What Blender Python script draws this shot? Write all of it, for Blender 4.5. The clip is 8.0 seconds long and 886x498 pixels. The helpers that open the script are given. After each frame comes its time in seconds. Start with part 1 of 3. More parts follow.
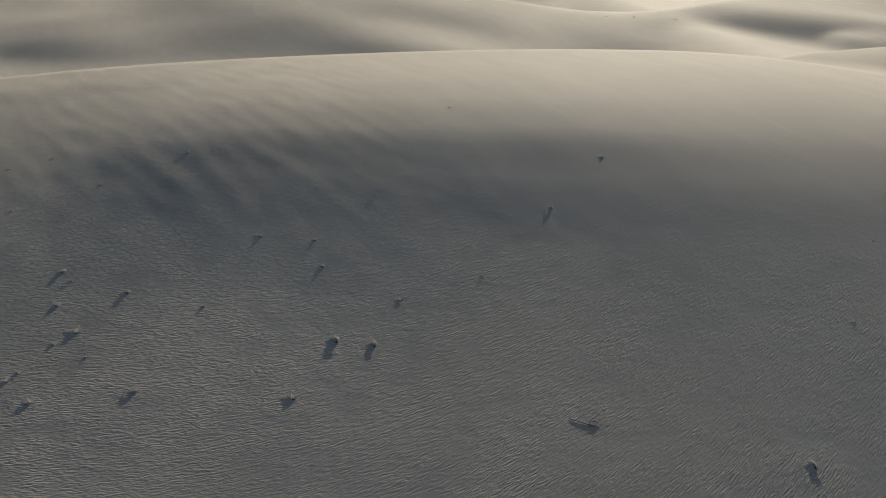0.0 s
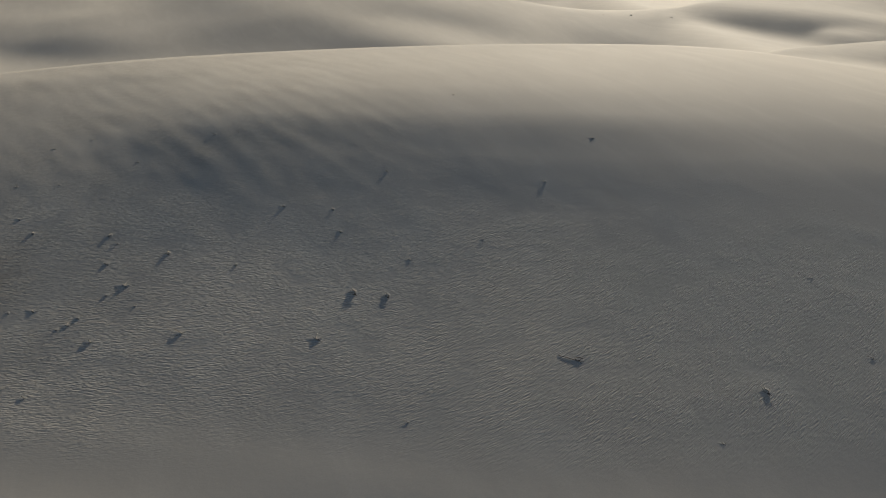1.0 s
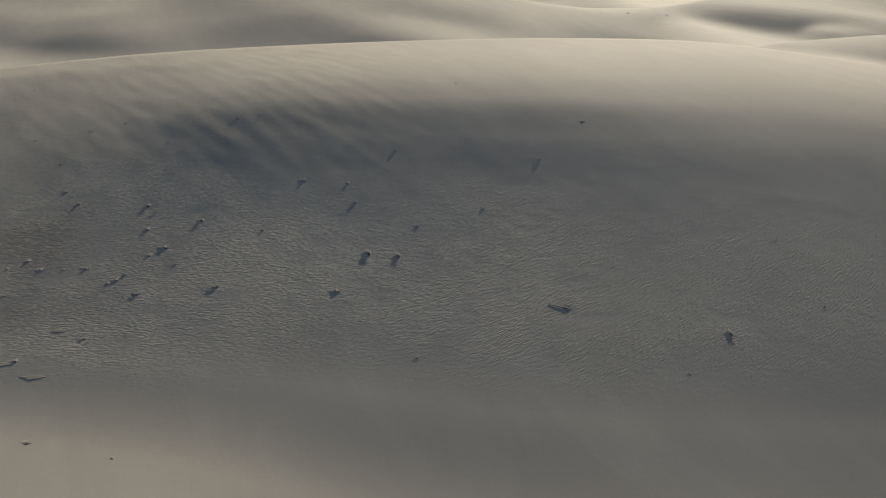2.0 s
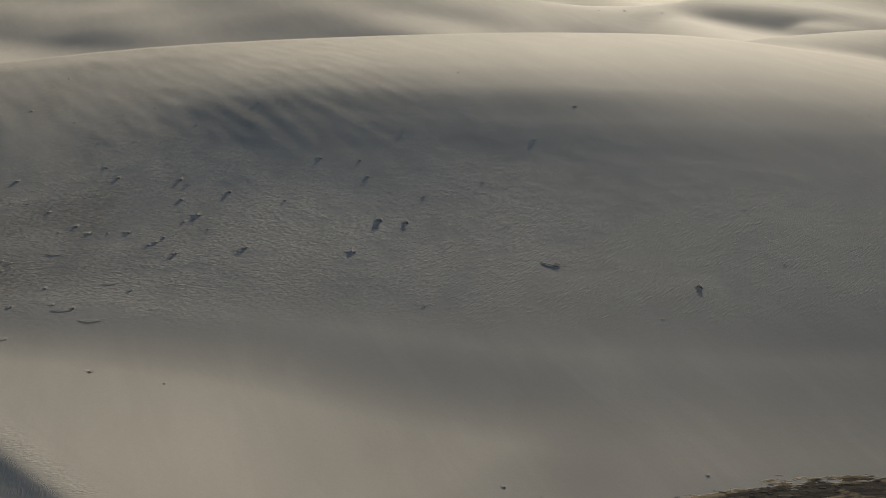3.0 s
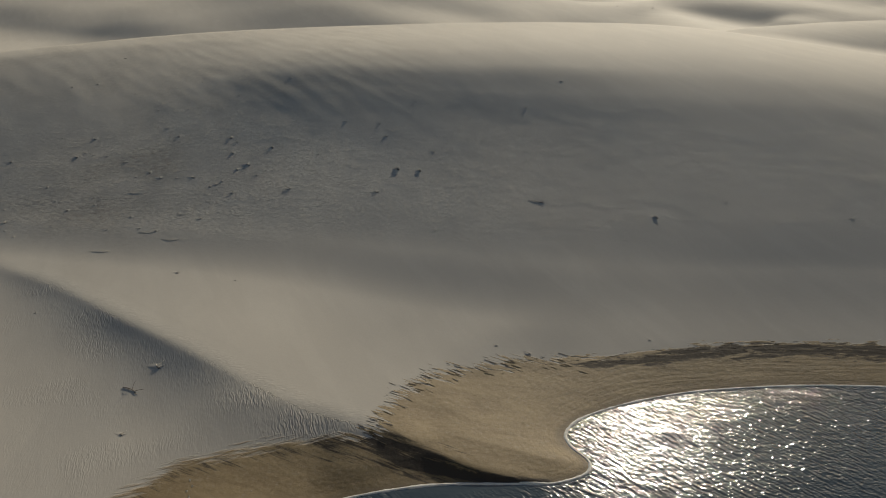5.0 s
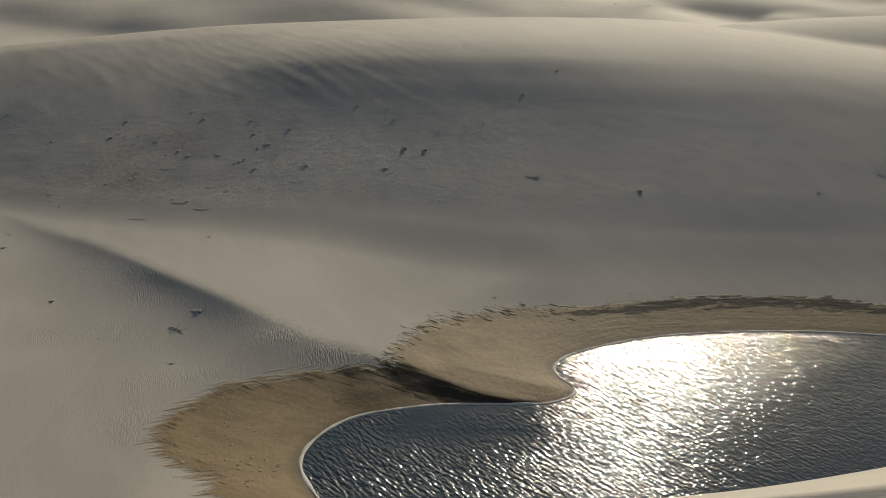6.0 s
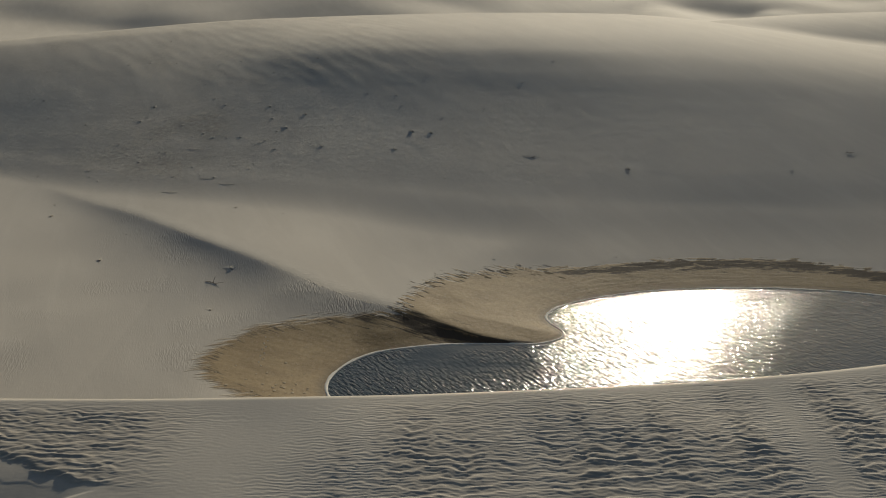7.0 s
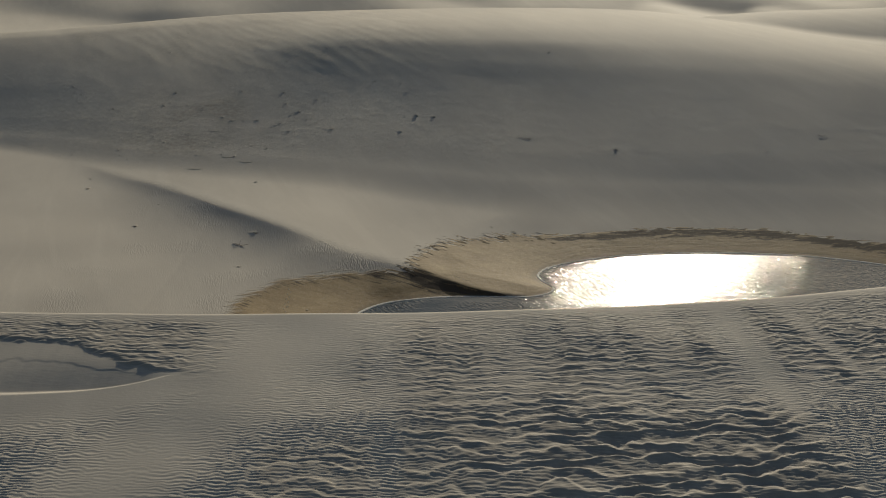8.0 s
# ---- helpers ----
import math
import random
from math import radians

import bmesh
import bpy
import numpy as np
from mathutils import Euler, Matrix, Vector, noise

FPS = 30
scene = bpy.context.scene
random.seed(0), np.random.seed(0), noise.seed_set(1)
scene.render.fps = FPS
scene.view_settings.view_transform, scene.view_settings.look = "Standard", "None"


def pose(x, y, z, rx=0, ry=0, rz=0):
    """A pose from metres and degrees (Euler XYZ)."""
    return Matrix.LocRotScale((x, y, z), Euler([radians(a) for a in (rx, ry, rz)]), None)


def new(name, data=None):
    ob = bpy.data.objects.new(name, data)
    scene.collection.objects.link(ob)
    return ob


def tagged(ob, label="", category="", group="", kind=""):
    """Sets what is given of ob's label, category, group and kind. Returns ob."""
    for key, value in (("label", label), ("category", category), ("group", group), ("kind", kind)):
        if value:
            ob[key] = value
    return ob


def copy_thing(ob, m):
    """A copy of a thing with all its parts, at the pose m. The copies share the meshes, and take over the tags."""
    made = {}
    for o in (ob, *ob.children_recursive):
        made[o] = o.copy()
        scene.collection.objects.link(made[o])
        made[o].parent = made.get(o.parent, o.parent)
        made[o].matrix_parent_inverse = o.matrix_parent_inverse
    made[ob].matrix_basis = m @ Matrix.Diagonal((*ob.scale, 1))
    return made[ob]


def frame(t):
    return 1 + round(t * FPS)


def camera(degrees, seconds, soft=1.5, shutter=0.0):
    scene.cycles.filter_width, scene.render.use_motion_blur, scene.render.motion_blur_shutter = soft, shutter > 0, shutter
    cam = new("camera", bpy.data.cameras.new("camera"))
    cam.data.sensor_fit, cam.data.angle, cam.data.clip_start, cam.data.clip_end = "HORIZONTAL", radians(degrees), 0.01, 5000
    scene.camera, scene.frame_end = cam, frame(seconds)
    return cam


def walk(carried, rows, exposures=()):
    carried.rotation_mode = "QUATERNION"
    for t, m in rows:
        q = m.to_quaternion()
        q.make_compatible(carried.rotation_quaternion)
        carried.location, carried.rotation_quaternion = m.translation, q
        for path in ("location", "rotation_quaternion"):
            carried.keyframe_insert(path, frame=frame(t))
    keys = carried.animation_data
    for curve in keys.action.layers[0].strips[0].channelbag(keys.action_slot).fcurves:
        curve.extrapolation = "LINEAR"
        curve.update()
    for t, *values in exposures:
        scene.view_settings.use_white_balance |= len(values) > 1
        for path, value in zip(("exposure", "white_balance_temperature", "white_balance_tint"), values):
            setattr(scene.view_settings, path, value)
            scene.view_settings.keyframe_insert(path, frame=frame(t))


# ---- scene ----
# Camera: a drone flying straight backwards, level, about 9 m/s, 30 m above the pond.
cam = camera(53.0, 8.0, soft=1.05)
ROWS = [
    (0, -0, 0, 29.997, -19.431, 0.67, 0.002),
    (0.5, -0.09, -3.947, 30.012, -19.341, 0.653, 0.07),
    (1, -0.178, -8.007, 30.025, -19.386, 0.607, 0.158),
    (1.5, -0.266, -12.169, 30.037, -19.358, 0.565, 0.214),
    (3, -0.524, -25.175, 30.06, -19.374, 0.581, 0.349),
    (3.5, -0.608, -29.65, 30.064, -19.356, 0.663, 0.331),
    (4, -0.691, -34.178, 30.066, -19.406, 0.696, 0.362),
    (5.5, -0.935, -47.986, 30.06, -19.418, 0.679, 0.513),
    (6, -1.015, -52.63, 30.054, -19.464, 0.748, 0.555),
    (6.5, -1.094, -57.279, 30.046, -19.439, 0.794, 0.603),
    (7, -1.172, -61.921, 30.037, -19.5, 0.787, 0.674),
    (7.5, -1.248, -66.548, 30.025, -19.577, 0.835, 0.679),
    (8, -1.324, -71.15, 30.012, -19.59, 0.963, 0.639),
]
walk(cam, [(t, pose(x, y, z, 90 + pitch, 0, yaw) @ pose(0, 0, 0, 0, 0, roll)) for t, x, y, z, pitch, roll, yaw in ROWS],
     [(0.0, 0.11, 6180, 12.5), (4.0, 0.04, 6250, 11.2), (8.0, -0.18, 6260, 9.8)])


# ---- sky and sun ----
SUN_UP, SUN_EAST = 13.9, 14.8      # degrees above the horizon, degrees to the right of straight ahead
world = bpy.data.worlds.new("sky")
scene.world = world
world.use_nodes = True
sky = world.node_tree.nodes.new("ShaderNodeTexSky")
sky.sky_type, sky.sun_disc = "NISHITA", False
sky.sun_elevation, sky.sun_rotation = radians(SUN_UP), radians(SUN_EAST)
sky.dust_density, sky.ozone_density = 1.6, 1.0
world.node_tree.links.new(sky.outputs[0], world.node_tree.nodes["Background"].inputs[0])
world.node_tree.nodes["Background"].inputs[1].default_value = 0.052
sun = new("sun", bpy.data.lights.new("sun", "SUN"))
sun.data.energy, sun.data.angle, sun.data.color = 4.4, radians(0.6), (1.0, 0.88, 0.67)
toward = Vector((math.sin(radians(SUN_EAST)) * math.cos(radians(SUN_UP)), math.cos(radians(SUN_EAST)) * math.cos(radians(SUN_UP)), math.sin(radians(SUN_UP))))
sun.matrix_world = Matrix.Translation((0, 0, 80)) @ toward.to_track_quat("Z", "Y").to_matrix().to_4x4()


# ---- materials ----
class Shader:
    """A small helper that strings nodes together."""
    def __init__(self, name):
        self.mat = bpy.data.materials.new(name)
        self.mat.use_nodes = True
        self.tree = self.mat.node_tree
        self.bsdf = self.tree.nodes["Principled BSDF"]

    def node(self, kind, values=(), **settings):
        n = self.tree.nodes.new("ShaderNode" + kind)
        for key, value in settings.items():
            setattr(n, key, value)
        for key, value in dict(values).items():
            if hasattr(value, "is_output"):
                self.tree.links.new(value, n.inputs[key])
            else:
                n.inputs[key].default_value = value
        return n

    def place(self, scale=(1, 1, 1), turn=0.0):
        """World position, turned about z and then scaled."""
        p = self.node("NewGeometry").outputs["Position"]
        r = self.node("VectorRotate", {"Vector": p, "Angle": radians(turn)}, rotation_type="Z_AXIS").outputs[0]
        return self.node("VectorMath", {0: r, 1: scale}, operation="MULTIPLY").outputs[0]

    def noise(self, where, scale, detail=4.0, rough=0.55, twist=0.0):
        return self.node("TexNoise", {"Vector": where, "Scale": scale, "Detail": detail, "Roughness": rough, "Distortion": twist}).outputs["Fac"]

    def sums(self, a, b, how):
        return self.node("Math", {0: a, 1: b}, operation=how).outputs[0]

    def ramp(self, v, a, b, c=0.0, d=1.0):
        return self.node("MapRange", {"Value": v, "From Min": a, "From Max": b, "To Min": c, "To Max": d}).outputs[0]

    def mix(self, f, a, b):
        n = self.node("Mix", data_type="RGBA")
        for i, v in ((0, f), (6, a), (7, b)):
            if hasattr(v, "is_output"):
                self.tree.links.new(v, n.inputs[i])
            else:
                n.inputs[i].default_value = (*v, 1) if isinstance(v, tuple) and len(v) == 3 else v
        return n.outputs[2]

    def read(self, name):
        return self.node("Attribute", attribute_name=name).outputs["Fac"]

    def put(self, colour=None, rough=None, height=None, strength=1.0, distance=1.0):
        for key, v in (("Base Color", colour), ("Roughness", rough)):
            if v is None:
                continue
            if hasattr(v, "is_output"):
                self.tree.links.new(v, self.bsdf.inputs[key])
            else:
                self.bsdf.inputs[key].default_value = (*v, 1) if isinstance(v, tuple) else v
        if height is not None:
            bump = self.node("Bump", {"Height": height, "Strength": strength, "Distance": distance})
            self.tree.links.new(bump.outputs[0], self.bsdf.inputs["Normal"])
        return self.mat


def sand_material():
    s = Shader("sand")
    p = s.place()
    broad = s.noise(s.place((1, 0.35, 1), 25), 0.05, 5)
    drift = s.noise(s.place((0.22, 1, 1), 66), 0.30, 6, 0.6, 0.6)
    fine = s.noise(p, 9, 3)
    dry = s.mix(s.ramp(broad, 0.3, 0.7), (0.47, 0.435, 0.375), (0.54, 0.50, 0.43))
    dry = s.mix(s.ramp(drift, 0.45, 0.75, 0, 0.5), dry, (0.62, 0.58, 0.50))
    # dark coarse sand, with shade of the scalloped slopes painted into its colour
    lag_shade = s.sums(s.read("coarse"), s.ramp(s.noise(p, 1.6, 4), 0.3, 0.6, 0.35, 0.9), "MULTIPLY")
    dry = s.mix(lag_shade, dry, (0.225, 0.20, 0.165))
    dry = s.mix(s.ramp(fine, 0.3, 0.7, 0, 0.25), dry, (0.40, 0.37, 0.32))
    tone = s.noise(s.place((0.5, 1.3, 1), 12), 0.45, 6, 0.65, 0.8)
    damp = s.mix(s.ramp(tone, 0.35, 0.7), (0.22, 0.150, 0.062), (0.34, 0.245, 0.115))
    damp = s.mix(s.ramp(s.noise(p, 3.0, 5, 0.7), 0.52, 0.75, 0, 0.6), damp, (0.34, 0.27, 0.17))
    # the damp beach ends in a ragged fringe, torn slantwise at the spit and along the shore in the east
    east = s.node("SeparateXYZ", {"Vector": p}).outputs["X"]
    swap = s.ramp(east, 5, 11)
    torn = s.mix(swap, s.noise(s.place((0.36, 3.6, 1), 24), 1.0, 4, 0.6), s.noise(s.place((0.55, 1.9, 1), -6), 1.0, 5, 0.65))
    torn = s.sums(s.sums(torn, 0.5, "SUBTRACT"), s.ramp(swap, 0, 1, 8.0, 3.6), "MULTIPLY")
    west = s.ramp(east, -9, -5, 1, 0)
    smear = s.sums(s.sums(s.noise(s.place((0.4, 2.6, 1), -27), 1.0, 5, 0.65), 0.5, "SUBTRACT"), 4.4, "MULTIPLY")
    torn = s.mix(west, torn, smear)
    soft = s.ramp(west, 0, 1, 0.1, 0.45)
    wet = s.node("MapRange", {"Value": s.sums(s.read("damp"), torn, "ADD"), "From Min": s.sums(9.0, soft, "SUBTRACT"), "From Max": s.sums(9.0, soft, "ADD")}).outputs[0]
    # old waterlines run along the shore
    shore = s.read("shore")
    level = s.node("CombineXYZ", {"X": s.sums(shore, 2.6, "MULTIPLY"), "Y": s.sums(east, 0.22, "MULTIPLY"), "Z": 0.0}).outputs[0]
    lines = s.noise(level, 1.0, 5, 0.62, 0.25)
    banded = s.ramp(east, 1, 10, 0.2, 1.0)
    damp = s.mix(s.sums(s.ramp(lines, 0.55, 0.75, 0, 0.5), banded, "MULTIPLY"), damp, (0.37, 0.285, 0.175))
    damp = s.mix(s.sums(s.ramp(lines, 0.46, 0.28, 0, 0.5), banded, "MULTIPLY"), damp, (0.105, 0.078, 0.042))
    damp = s.mix(s.ramp(shore, 0.9, 0.05, 0, 0.7), damp, (0.085, 0.06, 0.03))
    colour = s.mix(wet, dry, damp)
    streak = s.mix(s.ramp(east, 4, 9), s.noise(s.place((0.28, 3.0, 1), 22), 1.0, 6, 0.7, 0.3), s.noise(s.place((0.5, 2.0, 1), -6), 1.0, 6, 0.7, 0.4))
    silt = s.ramp(s.sums(s.read("silt"), s.sums(s.sums(streak, 0.5, "SUBTRACT"), 2.2, "MULTIPLY"), "ADD"), 0.36, 0.62, 0, 0.94)
    silt = s.sums(silt, wet, "MULTIPLY")
    colour = s.mix(silt, colour, (0.062, 0.052, 0.043))
    # short, broken wind ripples: their direction comes with the ground
    across = s.node("CombineXYZ", {"X": s.read("phase"), "Y": s.read("along"), "Z": 0.0}).outputs[0]
    wander = s.sums(s.noise(across, 0.42, 2, 0.5), 7.0, "MULTIPLY")
    wave = s.node("Math", {0: s.sums(s.sums(s.read("phase"), 4.4, "MULTIPLY"), s.sums(wander, 3.8, "MULTIPLY"), "ADD")}, operation="SINE").outputs[0]
    bands = s.sums(s.noise(across, 1.0, 1.5, 0.5, 0.25), s.sums(wave, 0.16, "MULTIPLY"), "ADD")
    ripple = s.sums(bands, s.sums(s.read("ripple"), s.ramp(s.noise(p, 0.4, 4), 0.32, 0.6, 0.25, 1.0), "MULTIPLY"), "MULTIPLY")
    lump = s.noise(p, 2.2, 6, 0.65)
    chunk = s.ramp(s.noise(s.place((0.45, 1.6, 1), 8), 2.2, 3, 0.55, 0.5), 0.35, 0.7)
    lump = s.sums(lump, s.sums(s.sums(chunk, s.read("scallop"), "MULTIPLY"), 1.1, "MULTIPLY"), "ADD")
    height = s.sums(s.sums(ripple, 0.07, "MULTIPLY"), s.sums(lump, s.ramp(wet, 0, 1, 0.007, 0.03), "MULTIPLY"), "ADD")
    height = s.sums(height, s.sums(wet, s.sums(s.sums(s.ramp(lines, 0.3, 0.7, 0, 0.012), banded, "MULTIPLY"), 0.03, "ADD"), "MULTIPLY"), "ADD")
    rough = s.ramp(wet, 0, 1, 0.92, 0.8)
    matt = s.ramp(silt, 0, 1, 1.0, 0.1)
    s.tree.links.new(s.sums(matt, 0.45, "MULTIPLY"), s.bsdf.inputs["Specular IOR Level"])
    s.tree.links.new(s.sums(matt, 0.15, "MULTIPLY"), s.bsdf.inputs["Sheen Weight"])
    s.bsdf.inputs["Sheen Roughness"].default_value = 0.3
    s.bsdf.inputs["Sheen Tint"].default_value = (1.0, 0.93, 0.8, 1)
    return s.put(colour, rough, height, 1.0, 1.0)


def water_material():
    s = Shader("pond_water")
    swell = s.noise(s.place((0.6, 1.8, 1), 52), 2.4, 1, 0.45, 0.35)
    cross = s.noise(s.place((0.75, 1.8, 1), -24), 3.0, 1, 0.45, 0.5)
    chop = s.noise(s.place((1, 1.9, 1), -12), 6.5, 1, 0.5, 0.4)
    split = s.node("SeparateXYZ", {"Vector": s.place()})
    side, east = split.outputs["Y"], split.outputs["X"]
    # calm in the bay behind the spit and far out, ruffled between
    patches = s.noise(s.place((0.5, 1, 1), -20), 0.22, 3)
    slant = s.sums(s.sums(east, s.sums(side, 1.45, "MULTIPLY"), "SUBTRACT"), s.sums(s.sums(patches, 0.5, "SUBTRACT"), 14.0, "MULTIPLY"), "ADD")
    gust = s.sums(s.ramp(patches, 0.35, 0.65, 0.7, 1.2), s.ramp(slant, 14, 32, 1, 0.4), "MULTIPLY")
    gust = s.sums(gust, s.sums(s.ramp(side, -4, -10, 0, 0.55), s.ramp(east, 8, 14, 1, 0), "MULTIPLY"), "ADD")
    gust = s.sums(gust, s.sums(s.ramp(east, -6.5, -3.5), s.sums(s.ramp(east, 7.0, 3.0), s.ramp(side, -5.6, -3.0, 0, 0.8), "MULTIPLY"), "MULTIPLY"), "SUBTRACT")
    gust = s.sums(gust, s.ramp(side, -9, -15, 0, 1.1), "ADD")
    height = s.sums(s.sums(s.sums(s.sums(swell, 0.098, "MULTIPLY"), s.sums(cross, 0.046, "MULTIPLY"), "ADD"), s.sums(chop, 0.008, "MULTIPLY"), "ADD"), gust, "MULTIPLY")
    s.bsdf.inputs["IOR"].default_value = 1.33
    return s.put((0.050, 0.074, 0.092), 0.09, height, 1.0, 1.0)


def plain_material(name, a, b, scale, rough):
    s = Shader(name)
    n = s.noise(s.node("TexCoord").outputs["Object"], scale, 5, 0.6)
    return s.put(s.mix(s.ramp(n, 0.3, 0.7), a, b), rough, n, 0.6, 0.02)


SAND, WATER = sand_material(), water_material()
FOAM = plain_material("pond_foam", (0.80, 0.78, 0.72), (0.66, 0.63, 0.55), 6, 0.9)
TWIG = plain_material("dead_twig", (0.06, 0.05, 0.04), (0.13, 0.10, 0.08), 14, 0.9)
PALE_TWIG = plain_material("bleached_twig", (0.64, 0.58, 0.49), (0.48, 0.42, 0.34), 14, 0.9)
CRUST = plain_material("damp_sand_crust", (0.20, 0.15, 0.09), (0.33, 0.26, 0.17), 5, 0.9)
DARK_CRUST = plain_material("dark_silt_crust", (0.10, 0.085, 0.07), (0.17, 0.14, 0.11), 5, 0.9)
CLOD = plain_material("damp_clod", (0.33, 0.26, 0.17), (0.45, 0.37, 0.27), 8, 0.9)
PALE_CRUST = plain_material("dry_sand_crust", (0.44, 0.40, 0.33), (0.54, 0.49, 0.40), 4, 0.95)


# ---- the shape of the land ----
def hash2(ix, iy, seed):
    n = (ix.astype(np.int64) * 374761393 + iy.astype(np.int64) * 668265263 + seed * 974711) & 0x7FFFFFFF
    n = ((n ^ (n >> 13)) * 1274126177) & 0x7FFFFFFF
    n = ((n ^ (n >> 16)) * 668265263) & 0x7FFFFFFF
    return (n ^ (n >> 15)) & 0xFFFF


def grain(x, y, seed=0):
    """Gradient noise in the plane, about -1 to 1, one swell per metre."""
    ix, iy = np.floor(x), np.floor(y)
    fx, fy = x - ix, y - iy
    u, v = fx * fx * fx * (fx * (fx * 6 - 15) + 10), fy * fy * fy * (fy * (fy * 6 - 15) + 10)

    def corner(dx, dy):
        a = hash2(ix + dx, iy + dy, seed) * (2 * math.pi / 65536)
        return np.cos(a) * (fx - dx) + np.sin(a) * (fy - dy)

    low = corner(0, 0) * (1 - u) + corner(1, 0) * u
    high = corner(0, 1) * (1 - u) + corner(1, 1) * u
    return 1.5 * (low * (1 - v) + high * v)


def layered(x, y, seed=0, layers=4):
    return sum(grain(x * 2 ** i, y * 2 ** i, seed + i) * 0.5 ** i for i in range(layers))


def ease(a, b, v):
    s = np.clip((v - a) / (b - a), 0, 1)
    return s * s * (3 - 2 * s)


def smin(a, b, k):
    h = np.clip(0.5 + 0.5 * (b - a) / k, 0, 1)
    return b * (1 - h) + a * h - k * h * (1 - h)


def smax(a, b, k):
    return -smin(-a, -b, k)


def knots(v, xs, ys):
    """A smooth curve through a few knots (monotone cubic), level beyond the ends."""
    xs, ys = np.array(xs, float), np.array(ys, float)
    d = np.diff(ys) / np.diff(xs)
    m = np.zeros(len(xs))
    same = d[:-1] * d[1:] > 0
    m[1:-1][same] = 2 * d[:-1][same] * d[1:][same] / (d[:-1][same] + d[1:][same])
    m[0], m[-1] = d[0], d[-1]
    v = np.clip(v, xs[0], xs[-1])
    i = np.clip(np.searchsorted(xs, v, side="right") - 1, 0, len(xs) - 2)
    w = xs[i + 1] - xs[i]
    s = (v - xs[i]) / w
    return ((2 * s ** 3 - 3 * s ** 2 + 1) * ys[i] + (s ** 3 - 2 * s ** 2 + s) * w * m[i]
            + (3 * s ** 2 - 2 * s ** 3) * ys[i + 1] + (s ** 3 - s ** 2) * w * m[i + 1])


def soft_knots(v, xs, ys, width):
    return sum(knots(v + width * k / 3, xs, ys) for k in (-3, -2, -1, 0, 1, 2, 3)) / 7


def rounded(points, steps, closed):
    """A Catmull-Rom line through the points."""
    n, out = len(points), []
    for i in range(n if closed else n - 1):
        if closed:
            p = [np.array(points[(i + k) % n], float) for k in (-1, 0, 1, 2)]
        else:
            p = [np.array(points[min(max(i + k, 0), n - 1)], float) for k in (-1, 0, 1, 2)]
        for j in range(steps):
            s = j / steps
            out.append(0.5 * (2 * p[1] + (p[2] - p[0]) * s + (2 * p[0] - 5 * p[1] + 4 * p[2] - p[3]) * s * s
                              + (3 * p[1] - p[0] - 3 * p[2] + p[3]) * s ** 3))
    if not closed:
        out.append(np.array(points[-1], float))
    return np.array(out)


def away(x, y, line, closed):
    """Signed distance to a line: positive inside a closed one, or to the left of an open one."""
    a = line
    b = np.roll(line, -1, 0) if closed else line[1:]
    a = a if closed else line[:-1]
    best, side, inside = np.full(x.shape, 1e9), np.zeros(x.shape), np.zeros(x.shape, bool)
    for p, q in zip(a, b):
        d = q - p
        s = np.clip(((x - p[0]) * d[0] + (y - p[1]) * d[1]) / (d @ d), 0, 1)
        e = (x - p[0] - s * d[0]) ** 2 + (y - p[1] - s * d[1]) ** 2
        near = e < best
        best = np.where(near, e, best)
        if closed:
            cross = ((p[1] > y) != (q[1] > y)) & (x < p[0] + (y - p[1]) * d[0] / (d[1] if d[1] else 1e-9))
            inside ^= cross
        else:
            side = np.where(near, np.sign(d[0] * (y - p[1]) - d[1] * (x - p[0])), side)
    r = np.sqrt(best)
    return np.where(inside, r, -r) if closed else r * side


SHORE = rounded([(-6, -13.5), (-8, -10.6), (-9.5, -7.9), (-9.9, -6.2), (-9.6, -4.4), (-8.5, -2.4), (-6.8, -0.9), (-4, 0.15),
                 (-0.9, 0.8), (3.2, 0.95), (5.5, 1.1), (7.4, 2.1), (7.8, 3.4), (6.9, 5.2), (6.8, 6.7), (8, 8.5), (11, 10.4),
                 (15.5, 12.2), (20.5, 13.2), (26, 13.7), (32, 13.5), (38, 12.3), (46, 9), (56, 3), (62, -8), (50, -20), (20, -24), (0, -20)], 4, True)
EAST_SHORE = rounded([(5.5, 1.1), (7.4, 2.1), (7.8, 3.4), (6.9, 5.2), (6.8, 6.7), (8, 8.5), (11, 10.4), (15.5, 12.2), (20.5, 13.2)], 4, False)
DAMP = rounded([(-10, -17), (-13.4, -12), (-15, -9.6), (-18, -7.4), (-19.1, -5.1), (-18.6, -2.9), (-16.7, 0.2), (-13.9, 2.0), (-10.8, 3.4),
                (-7.6, 4.3), (-5.6, 5), (-4.7, 8), (-3.2, 11), (-1.6, 12.6), (0.8, 13.9), (3.3, 15.2), (6.9, 15.9), (10.8, 16.5), (14.5, 17.3),
                (18.8, 18.5), (26.5, 19.2), (32, 19), (37, 17.6), (50, 12.6), (66, 2), (66, -20), (20, -30)], 3, True)
RIDGE = rounded([(-75, 46), (-60, 40), (-48, 33), (-40, 27.6), (-33.3, 24), (-26, 18.2), (-20, 13.4), (-14.4, 9.2), (-9.6, 6.4), (-5.4, 5.2),
                 (-3, 4.2), (-0.9, 2.8), (1.5, 1.7), (4.3, 1.3), (7, 1.3)], 3, False)


